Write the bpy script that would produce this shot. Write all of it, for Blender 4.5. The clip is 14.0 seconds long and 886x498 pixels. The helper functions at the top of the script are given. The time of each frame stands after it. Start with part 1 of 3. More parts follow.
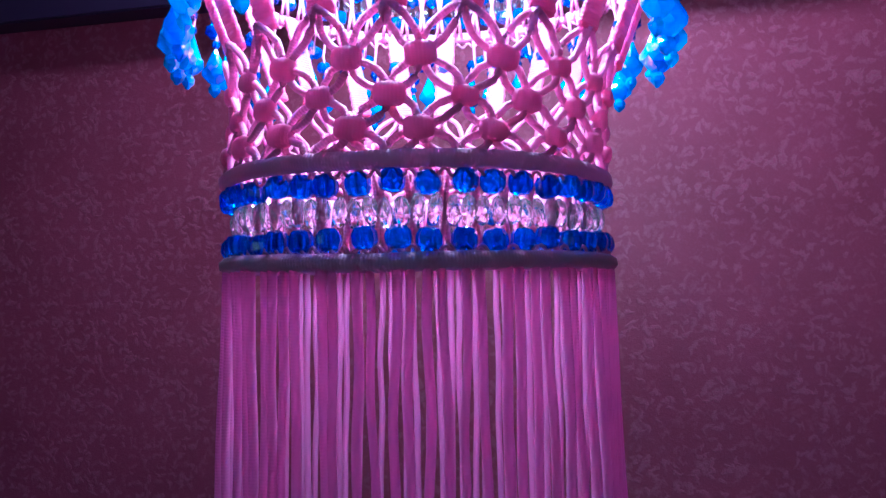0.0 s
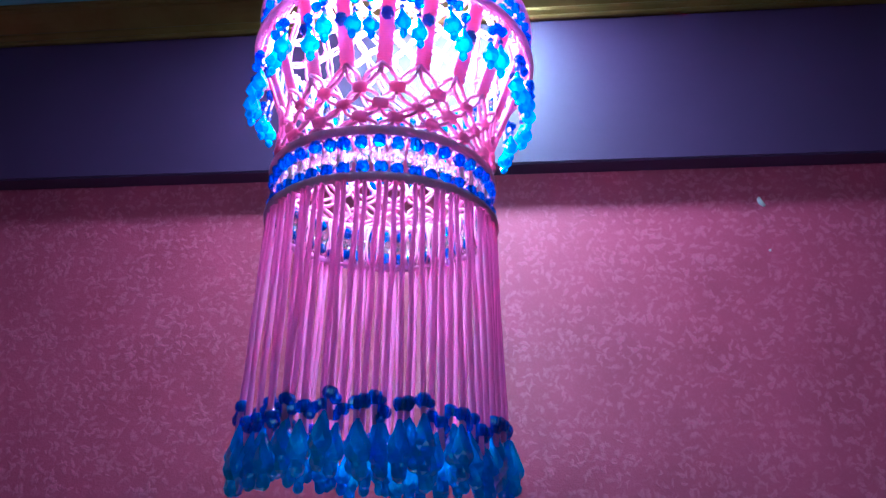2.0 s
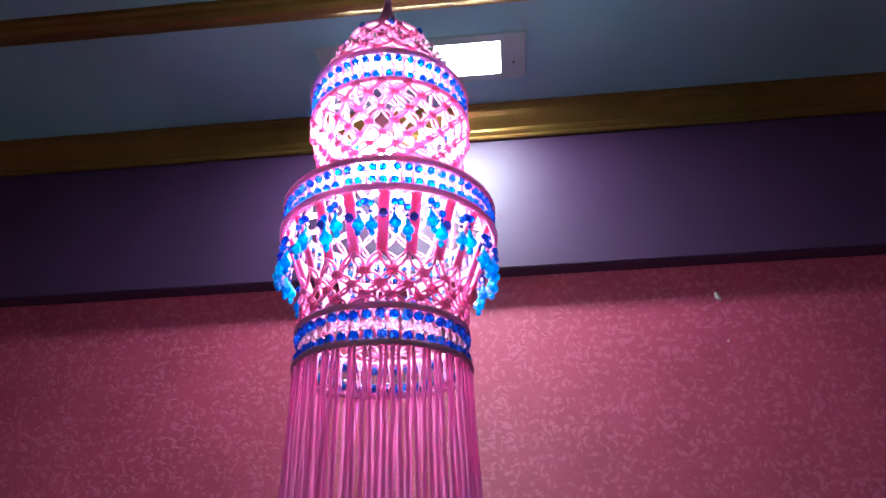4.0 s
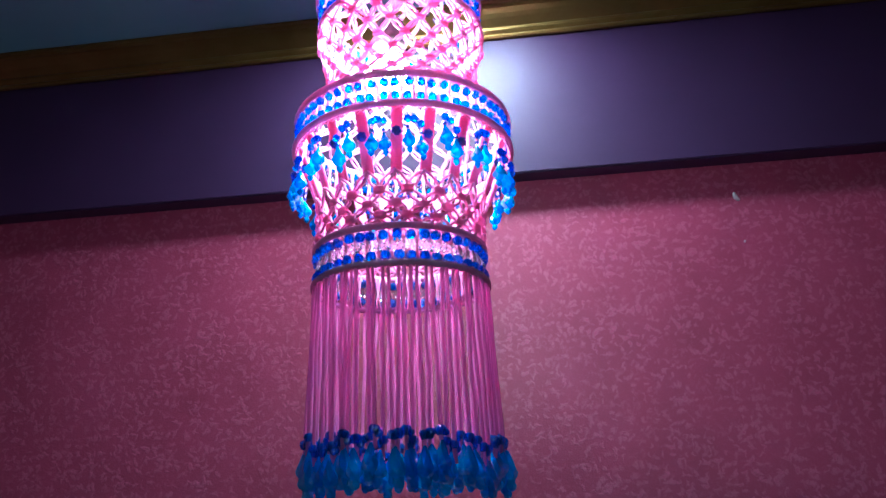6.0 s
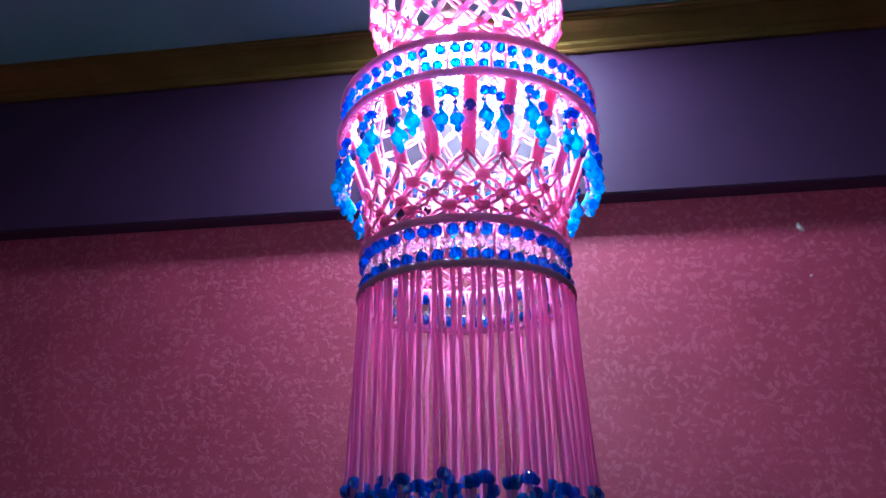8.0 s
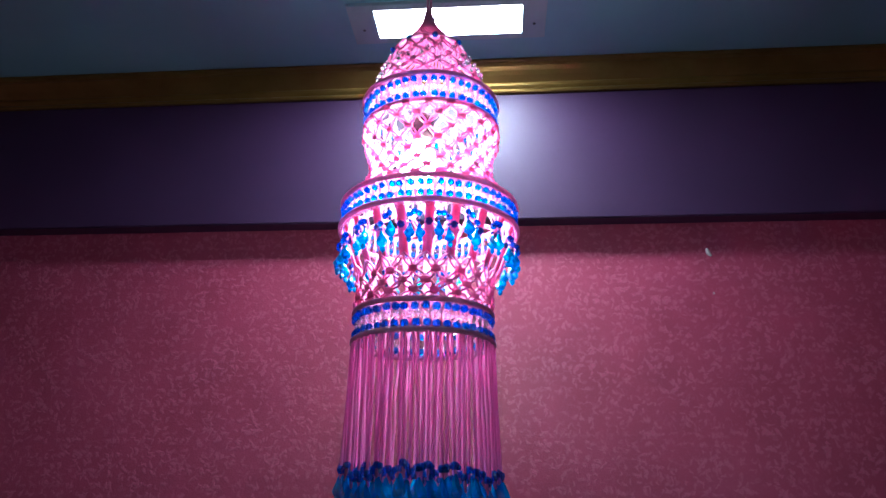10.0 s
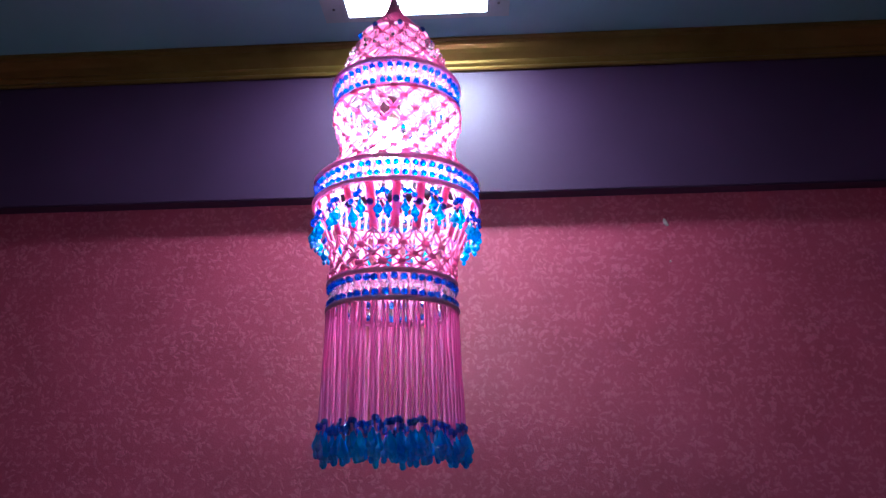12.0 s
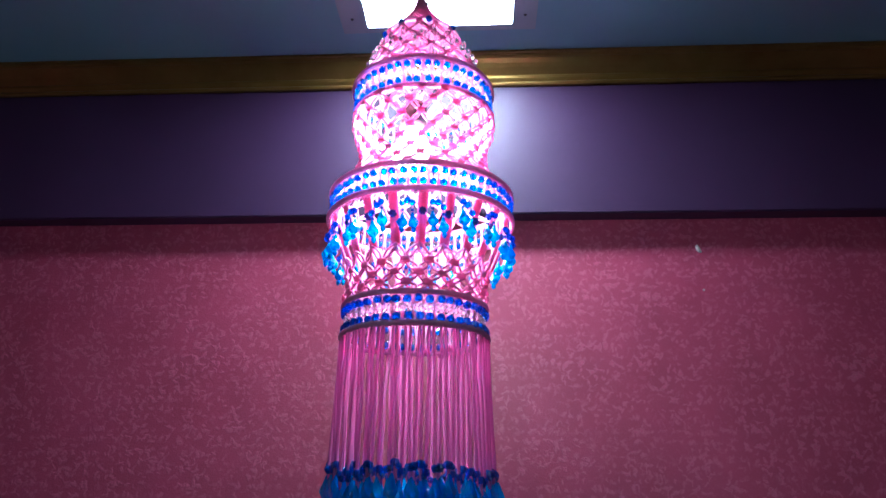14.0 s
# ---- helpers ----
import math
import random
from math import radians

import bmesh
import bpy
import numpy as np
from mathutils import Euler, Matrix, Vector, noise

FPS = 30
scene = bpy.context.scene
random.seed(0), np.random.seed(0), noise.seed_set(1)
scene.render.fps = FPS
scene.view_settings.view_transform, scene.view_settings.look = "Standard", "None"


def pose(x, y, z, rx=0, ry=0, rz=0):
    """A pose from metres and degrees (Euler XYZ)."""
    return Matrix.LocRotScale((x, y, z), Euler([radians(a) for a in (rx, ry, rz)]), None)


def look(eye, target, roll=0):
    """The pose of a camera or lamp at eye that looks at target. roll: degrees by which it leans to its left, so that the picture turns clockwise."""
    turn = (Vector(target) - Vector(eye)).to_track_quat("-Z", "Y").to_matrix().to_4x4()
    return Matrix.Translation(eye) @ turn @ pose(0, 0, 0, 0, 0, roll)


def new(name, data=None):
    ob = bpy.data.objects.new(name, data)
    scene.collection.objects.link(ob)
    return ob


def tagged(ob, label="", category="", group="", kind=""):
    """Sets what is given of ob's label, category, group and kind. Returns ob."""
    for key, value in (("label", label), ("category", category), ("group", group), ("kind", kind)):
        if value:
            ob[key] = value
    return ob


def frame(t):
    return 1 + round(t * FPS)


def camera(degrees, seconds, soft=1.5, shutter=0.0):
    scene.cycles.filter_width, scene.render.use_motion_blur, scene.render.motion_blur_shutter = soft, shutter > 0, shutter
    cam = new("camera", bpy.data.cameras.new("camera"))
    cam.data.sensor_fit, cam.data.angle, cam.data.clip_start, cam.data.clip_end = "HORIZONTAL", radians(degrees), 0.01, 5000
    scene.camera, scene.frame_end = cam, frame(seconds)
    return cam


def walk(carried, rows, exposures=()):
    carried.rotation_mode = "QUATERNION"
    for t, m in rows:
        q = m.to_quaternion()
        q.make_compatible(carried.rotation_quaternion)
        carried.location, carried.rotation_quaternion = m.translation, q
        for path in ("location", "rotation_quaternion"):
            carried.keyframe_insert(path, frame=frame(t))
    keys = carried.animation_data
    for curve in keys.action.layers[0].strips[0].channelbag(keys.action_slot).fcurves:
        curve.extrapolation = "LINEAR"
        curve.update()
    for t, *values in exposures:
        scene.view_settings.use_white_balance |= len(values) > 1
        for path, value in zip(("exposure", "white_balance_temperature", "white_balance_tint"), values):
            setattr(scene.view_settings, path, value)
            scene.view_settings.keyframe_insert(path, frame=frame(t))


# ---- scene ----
cam = camera(66.0, 14.0)
PATH = [
    (0, (0.015, 0.021, 1.504), (-0.403, 1.975, 1.577), -0.8),
    (0.5, (0.024, 0.0, 1.451), (-0.407, 1.952, 1.5), -1.2),
    (1, (0.026, -0.064, 1.386), (-0.267, 1.887, 1.717), 0.5),
    (1.5, (0.028, -0.128, 1.299), (-0.24, 1.785, 1.817), 1.2),
    (2, (0.033, -0.177, 1.258), (-0.142, 1.668, 2.01), 0.8),
    (2.5, (0.05, -0.239, 1.228), (-0.195, 1.538, 2.111), 1.8),
    (3, (0.048, -0.273, 1.234), (-0.131, 1.467, 2.203), 0.6),
    (3.2, (0.054, -0.295, 1.238), (-0.116, 1.45, 2.201), 0.2),
    (5.3, (0.061, -0.431, 1.286), (-0.061, 1.396, 2.09), -3.6),
    (5.5, (0.061, -0.421, 1.284), (-0.085, 1.425, 2.041), -3.1),
    (6, (0.058, -0.379, 1.283), (-0.146, 1.496, 1.951), -2.1),
    (6.5, (0.043, -0.329, 1.286), (-0.167, 1.55, 1.94), -1.8),
    (7, (0.017, -0.226, 1.281), (-0.222, 1.596, 2.07), -1.9),
    (7.2, (0.007, -0.193, 1.286), (-0.265, 1.602, 2.123), -0.7),
    (9.3, (-0.033, -0.472, 1.3), (-0.151, 1.409, 1.969), 1.0),
    (9.5, (-0.003, -0.516, 1.297), (-0.127, 1.355, 1.994), 1.4),
    (10, (0.032, -0.585, 1.301), (-0.125, 1.288, 1.987), 0.7),
    (10.5, (0.042, -0.633, 1.292), (-0.087, 1.256, 1.936), -0.3),
    (11, (0.05, -0.658, 1.279), (-0.05, 1.24, 1.904), -0.9),
    (11.5, (0.052, -0.68, 1.268), (-0.067, 1.215, 1.895), -0.8),
    (12, (0.051, -0.664, 1.276), (-0.034, 1.239, 1.884), -0.8),
    (12.5, (0.047, -0.632, 1.291), (-0.081, 1.268, 1.903), 0.0),
    (13, (0.028, -0.591, 1.299), (-0.068, 1.308, 1.919), -0.3),
    (13.5, (0.019, -0.55, 1.307), (-0.068, 1.344, 1.942), 0.3),
    (14, (0.015, -0.55, 1.305), (-0.092, 1.328, 1.984), 0.6),
]
EXPOSURES = [(0.0, 0.75, 4050, -11), (0.5, 1.28, 4000, -17), (1.0, 1.6, 3980, -18), (2.0, 1.68, 4030, -17), (2.5, 1.55, 4800, -13), (3.0, 1.52, 6000, -2),
             (5.5, 1.25, 5200, -8), (6.5, 1.18, 4700, -8), (7.2, 1.18, 4800, -8), (9.5, 1.12, 5200, -8), (11.0, 1.3, 5500, -6), (14.0, 1.3, 5150, -7)]
walk(cam, [(t, look(eye, target, roll)) for t, eye, target, roll in PATH], EXPOSURES)

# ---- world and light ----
# Sky that fills the lantern's front through an unseen, added wall opening.
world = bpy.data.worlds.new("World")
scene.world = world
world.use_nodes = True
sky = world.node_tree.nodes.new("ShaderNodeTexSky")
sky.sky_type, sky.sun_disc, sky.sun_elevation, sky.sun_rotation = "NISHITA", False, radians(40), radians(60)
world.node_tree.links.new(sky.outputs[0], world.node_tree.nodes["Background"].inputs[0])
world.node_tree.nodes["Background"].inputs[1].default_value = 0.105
PANEL_POWER, BULB_POWER = 52.0, 196.0


# ---- materials ----
def material(name):
    m = bpy.data.materials.new(name)
    m.use_nodes = True
    t = m.node_tree
    t.nodes.clear()
    return m, t, t.nodes.new("ShaderNodeOutputMaterial")


def node(t, kind, **sockets):
    n = t.nodes.new("ShaderNode" + kind)
    for key, value in sockets.items():
        n.inputs[key.replace("_", " ")].default_value = value
    return n


def ramp(t, source, stops):
    r = t.nodes.new("ShaderNodeValToRGB")
    e = r.color_ramp.elements
    while len(e) < len(stops):
        e.new(0.5)
    for slot, (at, colour) in zip(e, stops):
        slot.position, slot.color = at, (*colour, 1)
    t.links.new(source, r.inputs[0])
    return r.outputs[0]


def bump(t, source, strength, distance):
    b = node(t, "Bump", Strength=strength, Distance=distance)
    t.links.new(source, b.inputs["Height"])
    return b.outputs[0]


def cord_material(name, low, high, through_share):
    """Shiny braided nylon cord: fine twill relief, some light passing through."""
    m, t, out = material(name)
    co = t.nodes.new("ShaderNodeTexCoord")
    grain = node(t, "TexNoise", Scale=900.0, Detail=3.0)
    t.links.new(co.outputs["Object"], grain.inputs["Vector"])
    patch = node(t, "TexNoise", Scale=35.0, Detail=2.0)
    t.links.new(co.outputs["Object"], patch.inputs["Vector"])
    info = t.nodes.new("ShaderNodeNewGeometry")
    mix = node(t, "Math")
    mix.operation = "MULTIPLY_ADD"
    mix.inputs[1].default_value = 0.5
    t.links.new(info.outputs["Random Per Island"], mix.inputs[0])
    half = node(t, "Math")
    half.operation = "MULTIPLY"
    half.inputs[1].default_value = 0.5
    t.links.new(patch.outputs["Fac"], half.inputs[0])
    t.links.new(half.outputs[0], mix.inputs[2])
    colour = ramp(t, mix.outputs[0], [(0.15, low), (0.85, high)])
    p = node(t, "BsdfPrincipled", Roughness=0.42)
    p.inputs["Specular IOR Level"].default_value = 0.35
    p.inputs["Sheen Weight"].default_value = 0.15
    tr = node(t, "BsdfTranslucent")
    t.links.new(colour, p.inputs["Base Color"])
    t.links.new(colour, tr.inputs["Color"])
    weave = t.nodes.new("ShaderNodeAttribute")
    weave.attribute_name = "along"
    turns = node(t, "Math")
    turns.operation = "MULTIPLY"
    turns.inputs[1].default_value = 2 * math.pi / 0.0015
    t.links.new(weave.outputs["Fac"], turns.inputs[0])
    rib = node(t, "Math")
    rib.operation = "SINE"
    t.links.new(turns.outputs[0], rib.inputs[0])
    relief = node(t, "Math")
    relief.operation = "MULTIPLY_ADD"
    relief.inputs[1].default_value = 0.30
    t.links.new(rib.outputs[0], relief.inputs[0])
    t.links.new(grain.outputs["Fac"], relief.inputs[2])
    nb = bump(t, relief.outputs[0], 0.6, 0.0006)
    t.links.new(nb, p.inputs["Normal"])
    mx = node(t, "MixShader", Fac=through_share)
    t.links.new(p.outputs[0], mx.inputs[1])
    t.links.new(tr.outputs[0], mx.inputs[2])
    t.links.new(mx.outputs[0], out.inputs[0])
    return m


def acrylic(name, low, high, clear, cloudy, rough=0.03):
    """Faceted acrylic: a clear coloured body, glossy skin, slight cloudiness inside."""
    m, t, out = material(name)
    info = t.nodes.new("ShaderNodeObjectInfo")
    co = t.nodes.new("ShaderNodeTexCoord")
    n = node(t, "TexNoise", Scale=220.0, Detail=2.0)
    t.links.new(co.outputs["Object"], n.inputs["Vector"])
    add = node(t, "Math")
    add.operation = "ADD"
    sc = node(t, "Math")
    sc.operation = "MULTIPLY"
    sc.inputs[1].default_value = 0.5
    t.links.new(info.outputs["Random"], sc.inputs[0])
    t.links.new(sc.outputs[0], add.inputs[0])
    sd = node(t, "Math")
    sd.operation = "MULTIPLY"
    sd.inputs[1].default_value = 0.5
    t.links.new(n.outputs["Fac"], sd.inputs[0])
    t.links.new(sd.outputs[0], add.inputs[1])
    colour = ramp(t, add.outputs[0], [(0.2, low), (0.8, high)])
    p = node(t, "BsdfPrincipled", Roughness=rough, IOR=1.49)
    p.inputs["Transmission Weight"].default_value = clear
    p.inputs["Coat Weight"].default_value = 0.6
    p.inputs["Coat Roughness"].default_value = 0.03
    t.links.new(colour, p.inputs["Base Color"])
    tr = node(t, "BsdfTranslucent")
    t.links.new(colour, tr.inputs["Color"])
    mx = node(t, "MixShader", Fac=cloudy)
    t.links.new(p.outputs[0], mx.inputs[1])
    t.links.new(tr.outputs[0], mx.inputs[2])
    t.links.new(mx.outputs[0], out.inputs[0])
    return m


def painted(name, low, high, rough, scale=3.0, relief=0.15, metal=0.0, fine=160.0, spec=0.5):
    m, t, out = material(name)
    co = t.nodes.new("ShaderNodeTexCoord")
    a = node(t, "TexNoise", Scale=scale, Detail=5.0, Roughness=0.6)
    b = node(t, "TexNoise", Scale=fine, Detail=3.0)
    for n in (a, b):
        t.links.new(co.outputs["Object"], n.inputs["Vector"])
    colour = ramp(t, a.outputs["Fac"], [(0.3, low), (0.7, high)])
    p = node(t, "BsdfPrincipled", Roughness=rough, Metallic=metal)
    p.inputs["Specular IOR Level"].default_value = spec
    t.links.new(colour, p.inputs["Base Color"])
    t.links.new(bump(t, b.outputs["Fac"], relief, 0.002), p.inputs["Normal"])
    t.links.new(p.outputs[0], out.inputs[0])
    return m


def stroke_layer(t, flat, scale, length, width, share, offset):
    """Short curved trowel strokes, one to a cell, each turned its own way."""
    place = node(t, "VectorMath")
    place.operation = "MULTIPLY_ADD"
    place.inputs[1].default_value = (scale, scale, scale)
    place.inputs[2].default_value = (offset, offset * 0.7, 0)
    t.links.new(flat, place.inputs[0])
    cell = node(t, "TexVoronoi", Scale=1.0, Randomness=1.0)
    cell.voronoi_dimensions = "2D"
    t.links.new(place.outputs[0], cell.inputs["Vector"])
    away = node(t, "VectorMath")
    away.operation = "SUBTRACT"
    t.links.new(place.outputs[0], away.inputs[0])
    t.links.new(cell.outputs["Position"], away.inputs[1])
    dice = t.nodes.new("ShaderNodeSeparateColor")
    t.links.new(cell.outputs["Color"], dice.inputs[0])

    def calc(operation, *values):
        m = t.nodes.new("ShaderNodeMath")
        m.operation = operation
        for slot, value in zip(m.inputs, values):
            if isinstance(value, (int, float)):
                slot.default_value = value
            else:
                t.links.new(value, slot)
        return m.outputs[0]

    spin = t.nodes.new("ShaderNodeVectorRotate")
    spin.rotation_type = "Z_AXIS"
    t.links.new(away.outputs[0], spin.inputs["Vector"])
    t.links.new(calc("MULTIPLY", dice.outputs[0], 6.28), spin.inputs["Angle"])
    local = t.nodes.new("ShaderNodeSeparateXYZ")
    t.links.new(spin.outputs[0], local.inputs[0])
    u, v = local.outputs[0], local.outputs[1]
    uu = calc("MULTIPLY", u, u)
    curl = calc("MULTIPLY_ADD", dice.outputs[2], 3.0, -1.0)
    bent = calc("SUBTRACT", v, calc("MULTIPLY", uu, curl))
    far = calc("ADD", calc("MULTIPLY", uu, 1 / length ** 2), calc("MULTIPLY", calc("MULTIPLY", bent, bent), 1 / width ** 2))
    body = calc("MAXIMUM", calc("SUBTRACT", 1.0, far), 0.0)
    shown = calc("MULTIPLY", calc("MAXIMUM", calc("SUBTRACT", dice.outputs[1], 1 - share), 0.0), 1 / share)
    return calc("MULTIPLY", body, calc("POWER", shown, 0.5))


def wallpaper_material():
    """Pink stucco-look wall with short curled silvery trowel strokes of several sizes, slightly glossy."""
    m, t, out = material("pink_stucco")
    co = t.nodes.new("ShaderNodeTexCoord")
    wob = node(t, "TexNoise", Scale=48.0, Detail=4.0, Roughness=0.65)
    t.links.new(co.outputs["Object"], wob.inputs["Vector"])
    shift = node(t, "VectorMath")
    shift.operation = "MULTIPLY_ADD"
    shift.inputs[1].default_value = (0.029, 0.029, 0.029)
    t.links.new(wob.outputs["Color"], shift.inputs[0])
    t.links.new(co.outputs["Object"], shift.inputs[2])
    axes = t.nodes.new("ShaderNodeSeparateXYZ")
    t.links.new(shift.outputs[0], axes.inputs[0])
    flat = t.nodes.new("ShaderNodeCombineXYZ")
    t.links.new(axes.outputs[0], flat.inputs[0])
    t.links.new(axes.outputs[2], flat.inputs[1])
    total = None
    for scale, length, width, share, offset in ((27, 0.40, 0.18, 0.6, 0.0), (34, 0.46, 0.19, 0.65, 7.3), (48, 0.46, 0.23, 0.6, 19.1), (40, 0.44, 0.16, 0.6, 31.7)):
        layer = stroke_layer(t, flat.outputs[0], scale, length, width, share, offset)
        if total is None:
            total = layer
        else:
            join = t.nodes.new("ShaderNodeMath")
            join.operation = "MAXIMUM"
            t.links.new(total, join.inputs[0])
            t.links.new(layer, join.inputs[1])
            total = join.outputs[0]
    fine = node(t, "TexNoise", Scale=170.0, Detail=4.0, Roughness=0.65, Distortion=0.8)
    t.links.new(co.outputs["Object"], fine.inputs["Vector"])
    grit = node(t, "Math")
    grit.operation = "MULTIPLY_ADD"
    grit.inputs[1].default_value = 0.9
    grit.inputs[2].default_value = -0.45
    t.links.new(fine.outputs["Fac"], grit.inputs[0])
    drift = node(t, "TexNoise", Scale=11.0, Detail=3.0, Roughness=0.6)
    t.links.new(co.outputs["Object"], drift.inputs["Vector"])
    fleck = node(t, "Math")
    fleck.operation = "MULTIPLY_ADD"
    t.links.new(total, fleck.inputs[0])
    t.links.new(ramp(t, drift.outputs["Fac"], [(0.36, (0.3, 0.3, 0.3)), (0.66, (1, 1, 1))]), fleck.inputs[1])
    t.links.new(grit.outputs[0], fleck.inputs[2])
    broad = node(t, "TexNoise", Scale=5.0, Detail=5.0, Roughness=0.65)
    t.links.new(co.outputs["Object"], broad.inputs["Vector"])
    mask = ramp(t, fleck.outputs[0], [(0.02, (0, 0, 0)), (0.94, (1, 1, 1))])
    base = ramp(t, broad.outputs["Fac"], [(0.3, (0.36, 0.037, 0.098)), (0.7, (0.46, 0.055, 0.136))])
    mix = t.nodes.new("ShaderNodeMix")
    mix.data_type = "RGBA"
    t.links.new(mask, mix.inputs[0])
    t.links.new(base, mix.inputs[6])
    mix.inputs[7].default_value = (0.64, 0.175, 0.282, 1)
    p = node(t, "BsdfPrincipled", Roughness=0.5)
    p.inputs["Specular IOR Level"].default_value = 0.75
    t.links.new(mix.outputs[2], p.inputs["Base Color"])
    rough = ramp(t, fleck.outputs[0], [(0.0, (0.50, 0.50, 0.50)), (0.7, (0.22, 0.22, 0.22))])
    t.links.new(rough, p.inputs["Roughness"])
    t.links.new(bump(t, fleck.outputs[0], 0.28, 0.003), p.inputs["Normal"])
    t.links.new(p.outputs[0], out.inputs[0])
    return m


def glowing(name, colour, strength):
    m, t, out = material(name)
    e = node(t, "Emission", Color=(*colour, 1), Strength=strength)
    t.links.new(e.outputs[0], out.inputs[0])
    return m


CORD = cord_material("pink_cord", (0.86, 0.25, 0.54), (0.93, 0.35, 0.64), 0.31)
# Same pink cord; the thick braid's shade is put into a deeper colour.
SHADED_BRAID = cord_material("shaded_braid_pink_cord", (0.80, 0.11, 0.33), (0.90, 0.17, 0.42), 0.22)
# Lit copy of the pink cord: more see-through, so the knots come out brighter.
LIT_KNOT = cord_material("lit_knot_pink_cord", (0.89, 0.24, 0.53), (0.95, 0.35, 0.64), 0.66)
FRINGE = cord_material("pink_fringe_cord", (0.83, 0.26, 0.59), (0.92, 0.36, 0.70), 0.60)
WRAP = cord_material("mauve_wrapped_cord", (0.88, 0.34, 0.64), (0.94, 0.44, 0.74), 0.19)
BLUE = acrylic("blue_acrylic", (0.004, 0.09, 0.62), (0.02, 0.26, 0.95), 0.80, 0.11)
AQUA = acrylic("sky_blue_acrylic", (0.010, 0.33, 0.88), (0.05, 0.62, 1.0), 0.56, 0.38)
CLEAR = acrylic("clear_acrylic", (0.90, 0.88, 0.92), (0.98, 0.97, 0.99), 1.0, 0.04)
PINK_WALL = wallpaper_material()
PURPLE = painted("purple_satin_paint", (0.048, 0.016, 0.064), (0.062, 0.022, 0.082), 0.52, 2.0, 0.06, spec=0.6)
GOLD = painted("gold_paint", (0.30, 0.17, 0.045), (0.42, 0.26, 0.075), 0.34, 6.0, 0.25, 0.75)
CEILING = painted("blue_grey_ceiling_paint", (0.24, 0.42, 0.54), (0.29, 0.48, 0.60), 0.7, 1.5, 0.1)
# Unseen side walls, rear wall and floor: darkened to cut the light they bounce.
ROOM = painted("dusky_wall_paint", (0.16, 0.04, 0.07), (0.21, 0.055, 0.09), 0.7, 1.5, 0.1)
FLOOR = painted("dark_floor_tile", (0.10, 0.09, 0.085), (0.15, 0.135, 0.13), 0.35, 2.0, 0.1)
STEEL = painted("grey_painted_steel", (0.32, 0.38, 0.44), (0.40, 0.46, 0.52), 0.4, 8.0, 0.1)
WHITE = painted("white_plastic", (0.72, 0.72, 0.72), (0.8, 0.8, 0.8), 0.4, 8.0, 0.05)
BAKELITE = painted("dark_bakelite", (0.035, 0.02, 0.018), (0.06, 0.035, 0.03), 0.4, 30.0, 0.1)
CHIP = painted("bare_plaster", (0.60, 0.52, 0.52), (0.75, 0.66, 0.66), 0.8, 40.0, 0.3)
PANEL_GLOW = glowing("panel_diffuser", (0.93, 0.95, 1.0), PANEL_POWER)
BULB_GLOW = glowing("bulb_glass", (0.97, 1.0, 1.0), BULB_POWER)


# ---- mesh helpers ----
class Strands(list):
    """Vertices of tubes, with the length along each tube for its weave."""

    along = ()


def strands():
    v = Strands()
    v.along = []
    return v


def mesh_of(name, verts, faces, mat, smooth=True):
    me = bpy.data.meshes.new(name)
    me.from_pydata([tuple(v) for v in verts], [], faces)
    me.update()
    if isinstance(verts, Strands) and len(verts.along) == len(verts):
        me.attributes.new("along", "FLOAT", "POINT").data.foreach_set("value", verts.along)
    if smooth:
        me.polygons.foreach_set("use_smooth", [True] * len(me.polygons))
    me.materials.append(mat)
    return me


def from_bm(name, bm, mat, smooth=False):
    bmesh.ops.recalc_face_normals(bm, faces=bm.faces)
    me = bpy.data.meshes.new(name)
    bm.to_mesh(me)
    bm.free()
    if smooth:
        me.polygons.foreach_set("use_smooth", [True] * len(me.polygons))
    me.materials.append(mat)
    return me


PLACE = {}


def put(name, me, parent, m, label=""):
    """Links a mesh under parent at the world pose m."""
    ob = new(name, me)
    if parent is not None:
        ob.parent = parent
        ob.matrix_basis = PLACE[parent].inverted() @ m
    else:
        ob.matrix_basis = m
    PLACE[ob] = m.copy()
    return tagged(ob, label) if label else ob


def at(x, y, z):
    return Matrix.Translation((x, y, z))


def sweep(verts, faces, points, radius, sides=5, closed=False, scale=None):
    """Adds a tube along points; scale(i) varies its radius."""
    n, start, run = len(points), len(verts), 0.0
    for i, p in enumerate(points):
        if i:
            run += (p - points[i - 1]).length
        if isinstance(verts, Strands):
            verts.along += [run] * sides
        a = points[i - 1] if (i or closed) else points[0]
        b = points[(i + 1) % n] if (i < n - 1 or closed) else points[-1]
        d = (b - a).normalized()
        u = d.cross(Vector((0.31, 0.17, 0.93)) if abs(d.z) < 0.9 else Vector((1, 0, 0))).normalized()
        w = d.cross(u)
        r = radius * (scale(i) if scale else 1)
        for k in range(sides):
            c = 2 * math.pi * k / sides
            verts.append(p + u * (r * math.cos(c)) + w * (r * math.sin(c)))
    for i in range(n if closed else n - 1):
        for k in range(sides):
            p, q = start + i * sides, start + ((i + 1) % n) * sides
            faces.append((p + k, p + (k + 1) % sides, q + (k + 1) % sides, q + k))
    if not closed:
        faces.append(tuple(start + k for k in reversed(range(sides))))
        faces.append(tuple(start + (n - 1) * sides + k for k in range(sides)))


